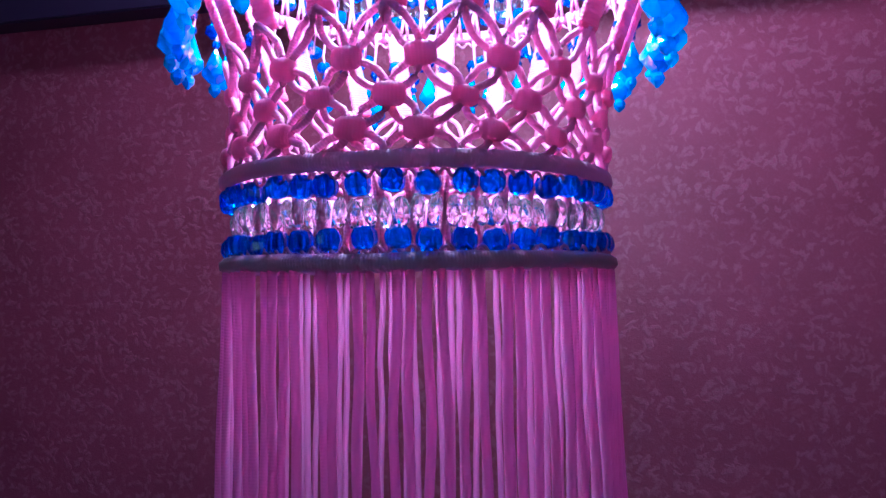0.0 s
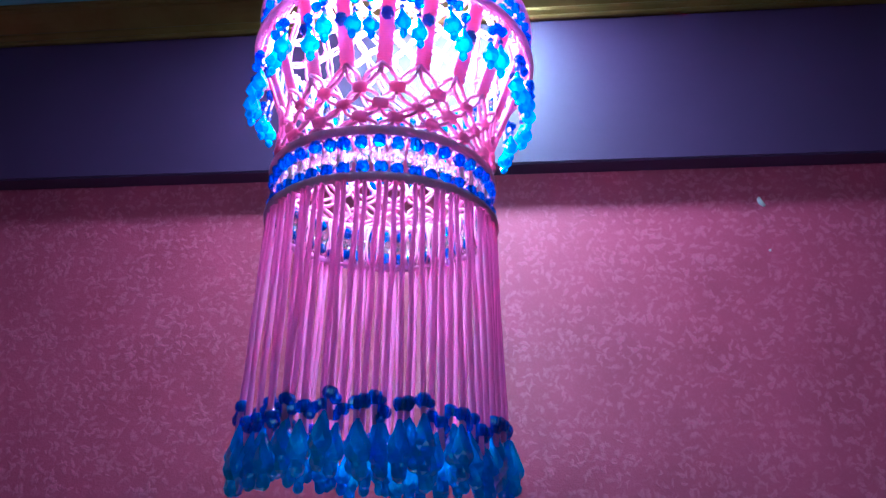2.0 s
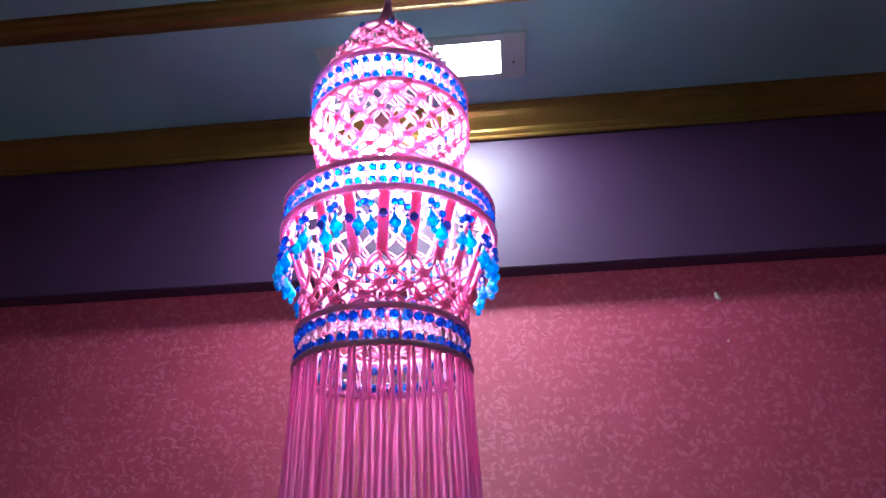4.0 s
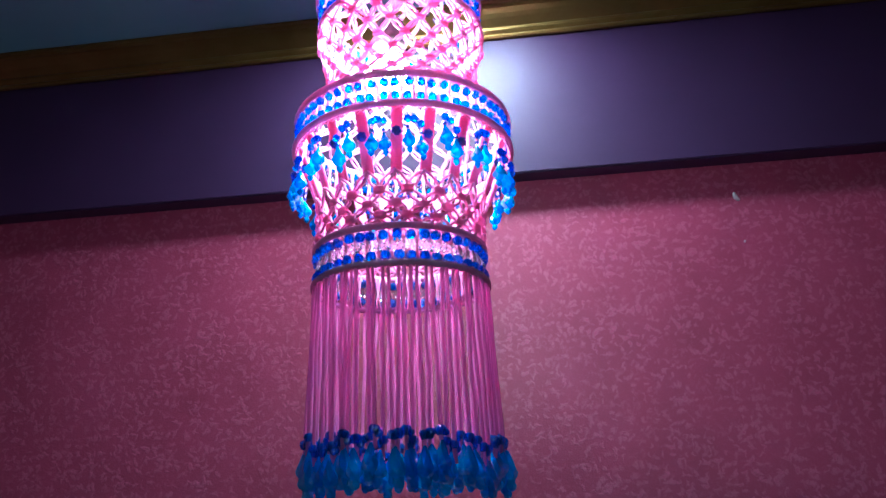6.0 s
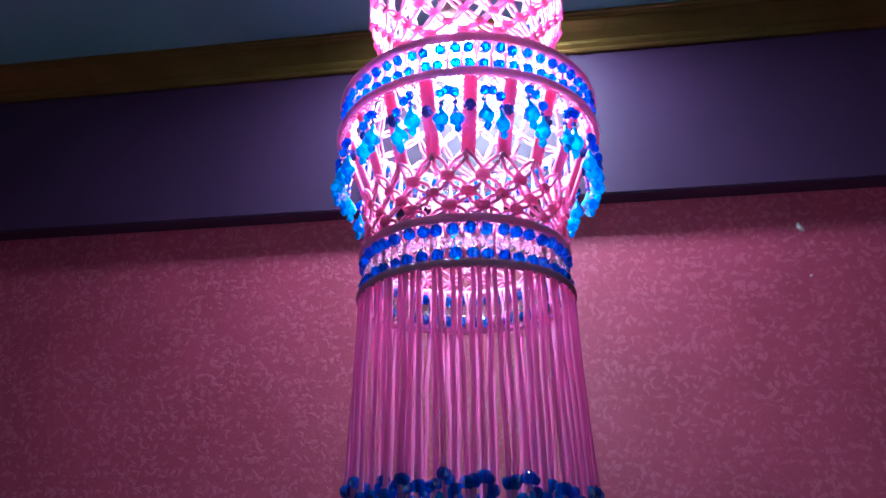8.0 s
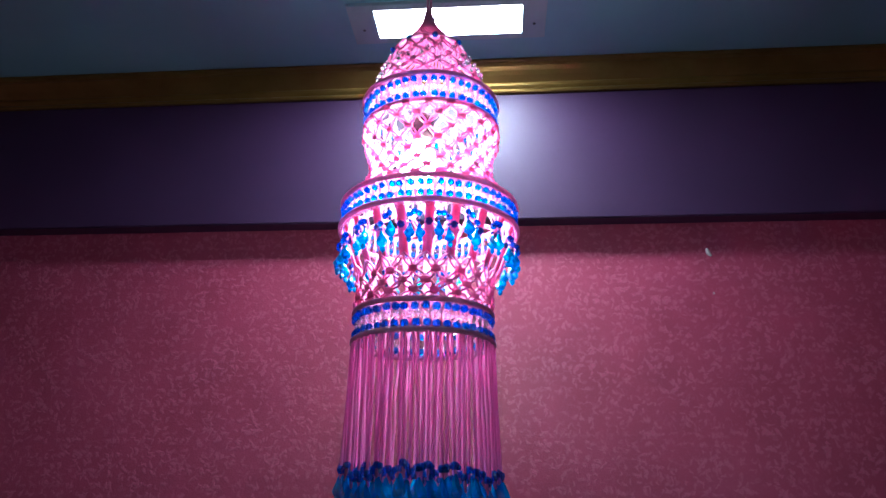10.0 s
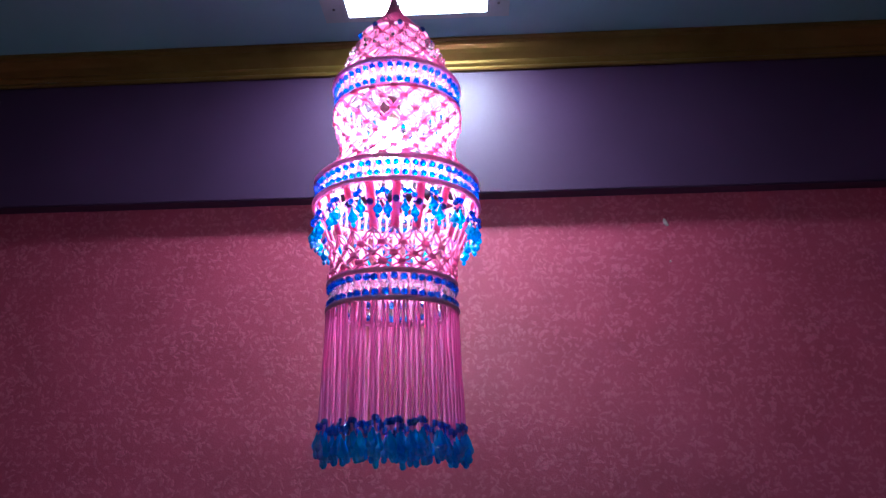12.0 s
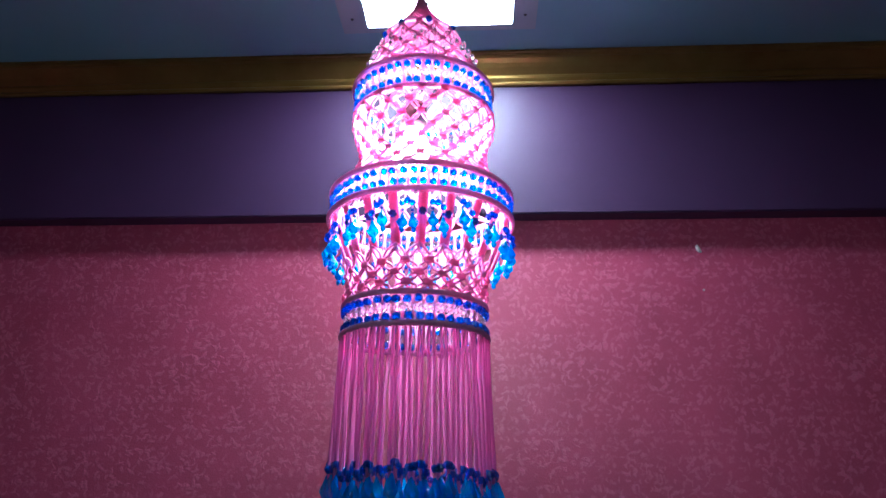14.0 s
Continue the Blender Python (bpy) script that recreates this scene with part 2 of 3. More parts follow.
def turned(profile, sides, flute=0.0):
    """A lathe solid round z from (radius, z) pairs, every second rib pressed in by flute."""
    verts, faces = strands(), []
    for r, z in profile:
        for k in range(sides):
            c = 2 * math.pi * k / sides
            s = r * (1 - flute * (k % 2))
            verts.append((s * math.cos(c), s * math.sin(c), z))
    for i in range(len(profile) - 1):
        for k in range(sides):
            faces.append((i * sides + k, i * sides + (k + 1) % sides, (i + 1) * sides + (k + 1) % sides, (i + 1) * sides + k))
    faces.append(tuple(reversed(range(sides))))
    faces.append(tuple((len(profile) - 1) * sides + k for k in range(sides)))
    return verts, faces


def faceted(profile, sides, knurl=0.0):
    """A cut-glass solid round z: rings of points turned half a step against each other, some pressed in."""
    verts, faces = strands(), []
    for i, (r, z) in enumerate(profile):
        for k in range(sides):
            c = 2 * math.pi * (k + 0.5 * (i % 2)) / sides
            w = r * (1 - knurl * ((k + i // 2) % 2))
            verts.append((w * math.cos(c), w * math.sin(c), z))
    for i in range(len(profile) - 1):
        p, q, turn = i * sides, (i + 1) * sides, i % 2
        for k in range(sides):
            n = (k + 1) % sides
            if turn:
                faces += [(p + k, q + n, q + k), (p + k, p + n, q + n)]
            else:
                faces += [(p + k, p + n, q + k), (p + n, q + n, q + k)]
    faces.append(tuple(reversed(range(sides))))
    faces.append(tuple((len(profile) - 1) * sides + k for k in range(sides)))
    return verts, faces


def box(name, mat, lo, hi, bevel=0.0):
    bm = bmesh.new()
    bmesh.ops.create_cube(bm, size=1)
    c = [(a + b) / 2 for a, b in zip(lo, hi)]
    for v in bm.verts:
        v.co = [v.co[i] * (hi[i] - lo[i]) for i in range(3)]
    if bevel:
        bmesh.ops.bevel(bm, geom=bm.edges, offset=bevel, segments=2, affect="EDGES")
    return from_bm(name, bm, mat), at(*c)


def structure(name, mat, lo, hi, label, category, bevel=0.0):
    me, m = box(name, mat, lo, hi, bevel)
    return tagged(put(name, me, None, m), label, category, kind="structure")


# ---- the room ----
WALL_Y, BAND_Y, BAND_Z, CEIL_Z = 1.365, 1.305, 2.084, 2.597
X0, X1, Y0 = -2.3, 2.3, -2.6
structure("wall_north", PINK_WALL, (X0 - 0.12, WALL_Y, 0), (X1 + 0.12, WALL_Y + 0.15, CEIL_Z + 0.1),
          "pink stucco wall with silvery feathered trowel flecks", "wall")
structure("wall_west", ROOM, (X0 - 0.12, Y0, 0), (X0, WALL_Y, CEIL_Z), "plain dusky pink side wall", "wall")
structure("wall_east", ROOM, (X1, Y0, 0), (X1 + 0.12, WALL_Y, CEIL_Z), "plain dusky pink side wall", "wall")
# The rear wall is unseen; its opening is added to let fill light in.
structure("wall_south_lower", ROOM, (X0 - 0.12, Y0 - 0.12, 0), (X1 + 0.12, Y0, 0.9), "plain unseen wall below the added fill-light opening", "wall")
structure("wall_south_upper", ROOM, (X0 - 0.12, Y0 - 0.12, 2.1), (X1 + 0.12, Y0, CEIL_Z), "plain unseen wall above the added fill-light opening", "wall")
structure("wall_south_left", ROOM, (X0 - 0.12, Y0 - 0.12, 0.9), (-1.3, Y0, 2.1), "plain unseen wall beside the added fill-light opening", "wall")
structure("wall_south_right", ROOM, (1.3, Y0 - 0.12, 0.9), (X1 + 0.12, Y0, 2.1), "plain unseen wall beside the added fill-light opening", "wall")
structure("floor", FLOOR, (X0 - 0.12, Y0 - 0.12, -0.1), (X1 + 0.12, WALL_Y, 0), "unseen polished tile floor, dark to cut bounced light", "floor")
structure("ceiling", CEILING, (X0 - 0.12, Y0 - 0.12, CEIL_Z), (X1 + 0.12, WALL_Y, CEIL_Z + 0.1),
          "blue-grey painted flat ceiling", "ceiling")
structure("trim_purple_band", PURPLE, (X0, BAND_Y, BAND_Z), (X1, WALL_Y - 0.001, CEIL_Z - 0.002),
          "dark purple satin-painted boxed band under the cornice", "trim", 0.004)

# gold cornice: stepped mouldings run along the band's top
CORNICE = [(0.0, 0.0), (0.010, 0.0), (0.013, 0.004), (0.013, 0.009), (0.010, 0.012), (0.014, 0.015), (0.019, 0.020),
           (0.021, 0.026), (0.019, 0.030), (0.023, 0.033), (0.030, 0.037), (0.042, 0.043), (0.053, 0.052), (0.060, 0.060),
           (0.063, 0.064), (0.068, 0.064), (0.073, 0.067), (0.074, 0.071), (0.080, 0.073), (0.080, 0.080), (0.0, 0.080)]
cv, cf = [], []
for sx in (X0, X1):
    for py, pz in CORNICE:
        cv.append((sx, BAND_Y - 0.001 - py, CEIL_Z - 0.081 + pz))
nc = len(CORNICE)
cf = [(i, (i + 1) % nc, nc + (i + 1) % nc, nc + i) for i in range(nc)] + [tuple(range(nc)), tuple(range(2 * nc - 1, nc - 1, -1))]
tagged(put("trim_cornice", mesh_of("trim_cornice", cv, cf, GOLD, False), None, Matrix()),
       "gold-painted stepped cornice between band and ceiling", "cornice", kind="structure")

# a second, flatter gold moulding runs along the ceiling
MOULD = [(0.0, 0.0), (0.006, -0.008), (0.014, -0.010), (0.020, -0.016), (0.034, -0.022), (0.052, -0.024), (0.064, -0.018), (0.070, -0.011), (0.080, -0.008), (0.085, 0.0)]
mv = [(sx, 0.848 - py, CEIL_Z - 0.0005 + pz) for sx in (X0, X1) for py, pz in MOULD]
nm = len(MOULD)
mf = [(i, (i + 1) % nm, nm + (i + 1) % nm, nm + i) for i in range(nm)] + [tuple(range(nm)), tuple(range(2 * nm - 1, nm - 1, -1))]
tagged(put("trim_ceiling_moulding", mesh_of("trim_ceiling_moulding", mv, mf, GOLD, False), None, Matrix()),
       "gold-painted flat moulding across the ceiling", "moulding", kind="structure")

# flake of bare plaster and a nail head on the wall
fv, ff = [], []
sweep(fv, ff, [Vector((-0.005 * a + 0.004 * a * a, -0.002, 0.012 * a)) for a in (-1, -0.6, -0.2, 0.2, 0.6, 1)], 0.0055, 6,
      scale=lambda i: (0.5, 0.9, 1.1, 1.0, 0.9, 0.5)[i])
tagged(put("plaster_chip", mesh_of("plaster_chip", fv, ff, CHIP), None, at(0.652, WALL_Y, 1.991)),
       "small curled whitish plaster chip on the pink wall", "wall chip")
nv, nf = turned([(0.001, -0.004), (0.003, -0.003), (0.003, 0.0), (0.001, 0.003)], 8)
tagged(put("nail", mesh_of("nail", nv, nf, CHIP), None, at(0.655, WALL_Y - 0.003, 1.865) @ pose(0, 0, 0, 90)),
       "tiny pale nail head in the pink wall", "nail")

# ---- ceiling light ----
LX0, LX1, LY0, LY1 = -0.303, 0.115, 0.968, 1.088
lamp = new("ceiling_light")
lamp.location = ((LX0 + LX1) / 2, (LY0 + LY1) / 2, CEIL_Z)
PLACE[lamp] = Matrix.Translation(lamp.location)
tagged(lamp, "rectangular ceiling light with bright white diffuser and grey metal plate", "ceiling light")
for n, lo, hi in (("end_plate", (LX0 - 0.075, LY0 - 0.025, CEIL_Z - 0.012), (LX0, LY1 + 0.025, CEIL_Z - 0.001)),
                  ("end_plate", (LX1, LY0 - 0.025, CEIL_Z - 0.012), (LX1 + 0.068, LY1 + 0.025, CEIL_Z - 0.001)),
                  ("side_rail", (LX0, LY0 - 0.025, CEIL_Z - 0.012), (LX1, LY0, CEIL_Z - 0.001)),
                  ("side_rail", (LX0, LY1, CEIL_Z - 0.012), (LX1, LY1 + 0.025, CEIL_Z - 0.001))):
    me, m = box(n, STEEL, lo, hi, 0.001)
    put(n, me, lamp, m)
me, m = box("diffuser", PANEL_GLOW, (LX0 + 0.001, LY0 + 0.001, CEIL_Z - 0.010), (LX1 - 0.001, LY1 - 0.001, CEIL_Z - 0.002))
put("diffuser", me, lamp, m, "bright white diffuser")
sv, sf = turned([(0.0045, 0), (0.0045, -0.002), (0.002, -0.004)], 8)
screw = mesh_of("screw", sv, sf, painted("dark_screw_steel", (0.05, 0.05, 0.06), (0.09, 0.09, 0.10), 0.5, 90.0, 0.2, 0.6))
for sx in (LX0 - 0.04, LX1 + 0.035):
    put("screw", screw, lamp, at(sx, (LY0 + LY1) / 2 + 0.02, CEIL_Z - 0.012))

# ---- the hanging lantern ----
RINGS = {"A": (1.888, 0.1060), "B": (1.841, 0.1040), "C": (1.720, 0.1342), "D": (1.684, 0.1362), "E": (1.551, 0.1012), "F": (1.509, 0.1026)}
rng = random.Random(4)


AXIS = [(1.27, -0.0760, 0.390), (1.51, -0.0768, 0.389), (1.552, -0.0772, 0.387), (1.69, -0.0722, 0.396), (1.72, -0.0714, 0.391),
        (1.84, -0.0685, 0.364), (1.89, -0.0705, 0.366), (2.08, -0.0775, 0.366)]


def axis(z):
    """The lantern's middle at a height: its tiers hang slightly out of line."""
    for (z0, x0, y0), (z1, x1, y1) in zip(AXIS, AXIS[1:]):
        if z <= z1:
            k = max(0, (z - z0) / (z1 - z0))
            return Vector((x0 + (x1 - x0) * k, y0 + (y1 - y0) * k, z))
    return Vector((AXIS[-1][1], AXIS[-1][2], z))


def on(angle, radius, z):
    return axis(z) + Vector((radius * math.sin(angle), -radius * math.cos(angle), 0))


lantern = new("hanging_lantern")
lantern.location = axis(1.27)
PLACE[lantern] = Matrix.Translation(axis(1.27))
tagged(lantern, "lit tiered pink macrame lantern with blue beads and long fringe", "hanging lantern")


def ring(z, radius, tube):
    verts, faces, n = strands(), [], 640
    pts = [Vector((radius * math.sin(2 * math.pi * i / n), -radius * math.cos(2 * math.pi * i / n), 0.0008 * math.sin(5 * math.pi * i / n))) for i in range(n)]
    sweep(verts, faces, pts, tube, 7, True, lambda i: 0.90 if i % 27 == 0 else 1.0)
    return put("ring", mesh_of("ring", verts, faces, WRAP), lantern, Matrix.Translation(axis(z)), "hoop wrapped in mauve cord")


HOOPS = {k: ring(z, r, 0.0041) for k, (z, r) in RINGS.items()}

bv, bf = turned([(0.0016, -0.0052), (0.0042, -0.0044), (0.0058, -0.0018), (0.0058, 0.0018), (0.0042, 0.0044), (0.0016, 0.0052)], 14, 0.15)
BEAD = mesh_of("blue_bead", bv, bf, BLUE, False)
bv, bf = faceted([(0.0010, -0.0064), (0.0026, -0.0050), (0.0036, -0.0018), (0.0036, 0.0018), (0.0026, 0.0050), (0.0010, 0.0064)], 8, 0.10)
OVAL = mesh_of("clear_bead", bv, bf, CLEAR, False)


def bead_row(me, name, hoop, n, radius, z, shift=0.0, size=1.0, wander=0.12):
    for i in range(n):
        a = 2 * math.pi * (i + shift + rng.uniform(-wander, wander)) / n
        p = on(a, radius, z + rng.uniform(-0.0009, 0.0009))
        turn = pose(0, 0, 0, rng.uniform(-9, 9), rng.uniform(-9, 9), rng.uniform(0, 360))
        put(name, me, hoop, Matrix.Translation(p) @ turn @ Matrix.Scale(size, 4))


def band_strings(low, high, n, part_parent, r0, r1):
    """Short cord ends that carry the bead rows between two hoops."""
    verts, faces = strands(), []
    base = axis(low)
    for i in range(n):
        for off in (-0.2, 0.2):
            a0 = 2 * math.pi * (i + 0.5 + off) / n
            a1 = 2 * math.pi * (i + 0.5 - off) / n
            pts = [on(a0 + (a1 - a0) * s, r0 + (r1 - r0) * s - 0.002, low + (high - low) * s) - base for s in (0, 0.25, 0.5, 0.75, 1)]
            sweep(verts, faces, pts, 0.0013, 4)
    tagged(put("bead_cord", mesh_of("bead_cord", verts, faces, CORD), lantern, Matrix.Translation(base), "thin pink cords between the beads"), kind="stuff")


for low, high, n in (("F", "E", 44), ("D", "C", 60), ("B", "A", 46)):
    (zl, rl), (zh, rh) = RINGS[low], RINGS[high]
    rm = (rl + rh) / 2 - 0.0045
    s = (zh - zl) / 0.042
    size = 1.0 if n == 44 else 0.90
    lift = 0.0095 if n == 44 else 0.0112
    bead_row(BEAD, "blue_bead", HOOPS[high], n, rm + 0.0020, zh - 0.0088, 0.0, size)
    for off in (0.26, 0.74):
        bead_row(OVAL, "clear_bead", HOOPS[high], n, rm - 0.0005, (zl + zh + lift - 0.0088) / 2, off, size * min(1.05, s), 0.06)
    bead_row(BEAD, "blue_bead", HOOPS[low], n, rm + 0.0020, zl + lift, 0.0, size)
    band_strings(zl, zh, n, lantern, rl - 0.005, rh - 0.005)

# scalloped picot cords along the hoops
for key, drop, n in (("A", -0.0052, 92), ("B", -0.0052, 80), ("C", -0.0052, 120), ("D", -0.0055, 100), ("E", -0.0052, 88), ("F", 0.0052, 88)):
    z, r = RINGS[key]
    verts, faces, steps = strands(), [], n * 6
    sweep(verts, faces, [Vector(((r - 0.0012 + 0.0008 * math.sin(2 * math.pi * q * n / steps)) * math.sin(2 * math.pi * q / steps),
                                 -(r - 0.0012 + 0.0008 * math.sin(2 * math.pi * q * n / steps)) * math.cos(2 * math.pi * q / steps),
                                 drop + 0.0017 * math.cos(2 * math.pi * q * n / steps))) for q in range(steps)], 0.0009, 4, True)
    put("picot_edge", mesh_of("picot_edge", verts, faces, CORD), lantern, Matrix.Translation(axis(z)), "scalloped thin pink cord edging")

# knots: flat square knots with ribs of wrapped cord
kv, kf = strands(), []
NU, NV = 14, 11
for j in range(NV):
    b = math.pi * (j / (NV - 1) - 0.5)
    for i in range(NU):
        a = 2 * math.pi * i / NU
        cx_, sx_ = math.cos(a), math.sin(a)
        sq = (abs(cx_) ** 3 + abs(sx_) ** 3) ** (-1 / 3)
        rib = 1 + 0.06 * (j % 2)
        kv.along.append(0.0062 * math.sin(b))
        kv.append((0.0062 * math.sin(b) * 1.0, 0.0034 * cx_ * sq * rib * max(0.25, math.cos(b)) ** 0.45, 0.0052 * sx_ * sq * rib * max(0.3, math.cos(b)) ** 0.35))
for j in range(NV - 1):
    for i in range(NU):
        kf.append((j * NU + i, j * NU + (i + 1) % NU, (j + 1) * NU + (i + 1) % NU, (j + 1) * NU + i))
kf += [tuple(reversed(range(NU))), tuple((NV - 1) * NU + i for i in range(NU))]
KNOT = mesh_of("knot", kv, kf, LIT_KNOT)


def profile_at(profile, z):
    for (z0, r0), (z1, r1) in zip(profile, profile[1:]):
        if z0 >= z >= z1:
            s = (z0 - z) / (z0 - z1)
            return r0 + (r1 - r0) * s
    return profile[-1][1] if z < profile[-1][0] else profile[0][1]


def net(profile, rows, n, thick, knot_size, bow, phase=0.0, flat=1.0, first=0):
    """A knotted net of petals: each knot hands two bowed cords to each knot below."""
    top = rows[0]
    base = axis(top)
    verts, faces = strands(), []
    spots = []
    for j, z in enumerate(rows):
        spots.append([2 * math.pi * (i + 0.5 * (j % 2) + phase + rng.uniform(-0.07, 0.07)) / n for i in range(n)])
    for j in range(len(rows) - 1):
        z0, z1 = rows[j], rows[j + 1]
        for i in range(n):
            for side in (0, 1):
                k = (i + side - 1 + (j % 2)) % n
                a0, a1 = spots[j][i], spots[j + 1][k]
                while a1 - a0 > math.pi:
                    a1 -= 2 * math.pi
                while a1 - a0 < -math.pi:
                    a1 += 2 * math.pi
                for sg in (-1, 1):
                    pts = []
                    for s in (0, 0.17, 0.34, 0.5, 0.66, 0.83, 1):
                        z = z0 + (z1 - z0) * s
                        r = profile_at(profile, z)
                        push = sg * bow * math.sin(math.pi * s) / r * (0.8 + 0.4 * rng.random())
                        lift = sg * bow * 0.35 * math.sin(math.pi * s) * (1 if a1 > a0 else -1)
                        pts.append(on(a0 + (a1 - a0) * s + push, r + 0.001 * sg, z + lift) - base)
                    sweep(verts, faces, pts, thick, 5)
    ob = put("net", mesh_of("net", verts, faces, CORD), lantern, Matrix.Translation(base), "openwork net of bowed pink cords")
    for j, z in enumerate(rows[first:-1], first):
        for a in spots[j]:
            p = on(a, profile_at(profile, z) + 0.0015, z + rng.uniform(-0.001, 0.001))
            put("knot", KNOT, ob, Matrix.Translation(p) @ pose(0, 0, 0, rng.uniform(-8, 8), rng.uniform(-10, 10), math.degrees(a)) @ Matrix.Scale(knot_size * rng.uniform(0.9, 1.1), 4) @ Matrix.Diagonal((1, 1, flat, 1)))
    return ob


# lower net of the middle tier
TIER2 = [(1.684, 0.131), (1.650, 0.118), (1.625, 0.108), (1.605, 0.1015), (1.580, 0.0985), (1.551, 0.1010)]
net(TIER2, [1.617, 1.595, 1.579, 1.564, 1.552], 20, 0.0018, 1.0, 0.0040, 0.33, 0.9, 1)
# upper tier net, waisted
TIER1 = [(1.841, 0.104), (1.828, 0.1055), (1.808, 0.0985), (1.790, 0.0935), (1.768, 0.0935), (1.745, 0.106), (1.721, 0.129)]
net(TIER1, [1.838, 1.823, 1.808, 1.793, 1.778, 1.763, 1.748, 1.733, 1.721], 20, 0.0016, 0.95, 0.0026, 0.2, 0.72)
# domed top
CANOPY = [(2.080, 0.003), (2.056, 0.010), (2.040, 0.018), (2.020, 0.033), (2.004, 0.046), (1.990, 0.057)]
tv, tf = strands(), []
for i in range(46):
    a = 2 * math.pi * i / 46
    sweep(tv, tf, [on(a + 0.16 * k, profile_at(CANOPY, z), z) - axis(2.05) for k, z in enumerate((2.084, 2.070, 2.056, 2.042, 2.029, 2.016, 2.003, 1.990))], 0.0019, 5)
tagged(put("gathered_cords", mesh_of("gathered_cords", tv, tf, CORD), lantern, Matrix.Translation(axis(2.05)), "pink cords gathered to a point"), kind="stuff")
SKIRT = [(1.985, 0.059), (1.965, 0.066), (1.940, 0.076), (1.915, 0.088), (1.888, 0.104)]
net(SKIRT, [1.983, 1.965, 1.947, 1.929, 1.910, 1.889], 14, 0.0018, 0.75, 0.0026)

# flat braided straps from the middle hoop to the lower net
STRAPS = 20
wv, wf = strands(), []
W, H, NW, NH = 0.0125, 0.072, 6, 24
for j in range(NH + 1):
    s = j / NH
    for i in range(NW + 1):
        u = i / NW - 0.5
        edge = 1 + (0.10 if j % 2 else -0.03) * (abs(u) > 0.4)
        wv.along.append(H * s * 0.75)
        wv.append((W * u * edge, -0.0022 * math.cos(math.pi * u) - 0.0006 * ((i + j) % 2), -H * s))
for j in range(NH):
    for i in range(NW):
        k = j * (NW + 1) + i
        wf.append((k, k + 1, k + NW + 2, k + NW + 1))
back = len(wv)
wv.along += wv.along
wv += [(x, 0.0022, z) for x, y, z in wv]
wf += [tuple(reversed([k + back for k in f])) for f in wf]
rim = [i for i in range(NW + 1)] + [j * (NW + 1) + NW for j in range(1, NH + 1)] + [NH * (NW + 1) + i for i in range(NW - 1, -1, -1)] + [j * (NW + 1) for j in range(NH - 1, 0, -1)]
wf += [(rim[k], rim[k - 1], rim[k - 1] + back, rim[k] + back) for k in range(len(rim))]
STRAP = mesh_of("strap", wv, wf, SHADED_BRAID)
lean = math.degrees(math.atan2(0.131 - 0.1045, 0.070))
for i in range(STRAPS):
    a = 2 * math.pi * (i + 0.33 + rng.uniform(-0.05, 0.05)) / STRAPS
    m = Matrix.Translation(on(a, 0.1305, 1.683)) @ pose(0, 0, 0, 0, 0, math.degrees(a)) @ pose(0, 0, 0, lean, rng.uniform(-3, 3), 0)
    strap = put("strap", STRAP, lantern, m, "flat braided pink strap")
    put("blue_bead", BEAD, strap, Matrix.Translation(on(a, 0.1225, 1.655 + rng.uniform(-0.003, 0.003))) @ pose(0, 0, 0, rng.uniform(60, 120), rng.uniform(0, 60), 0))

# crystal drops: a slender neck, a faceted belly and a pointed foot
DROP_SHAPE = [(0.0012, 0.0), (0.0024, -0.004), (0.0040, -0.009), (0.0064, -0.014), (0.0080, -0.018), (0.0076, -0.022), (0.0048, -0.026),
              (0.0026, -0.028), (0.0040, -0.031), (0.0036, -0.034), (0.0008, -0.038)]
dv, df = faceted(DROP_SHAPE, 10, 0.14)
DROP = mesh_of("crystal_drop", dv, df, AQUA, False)


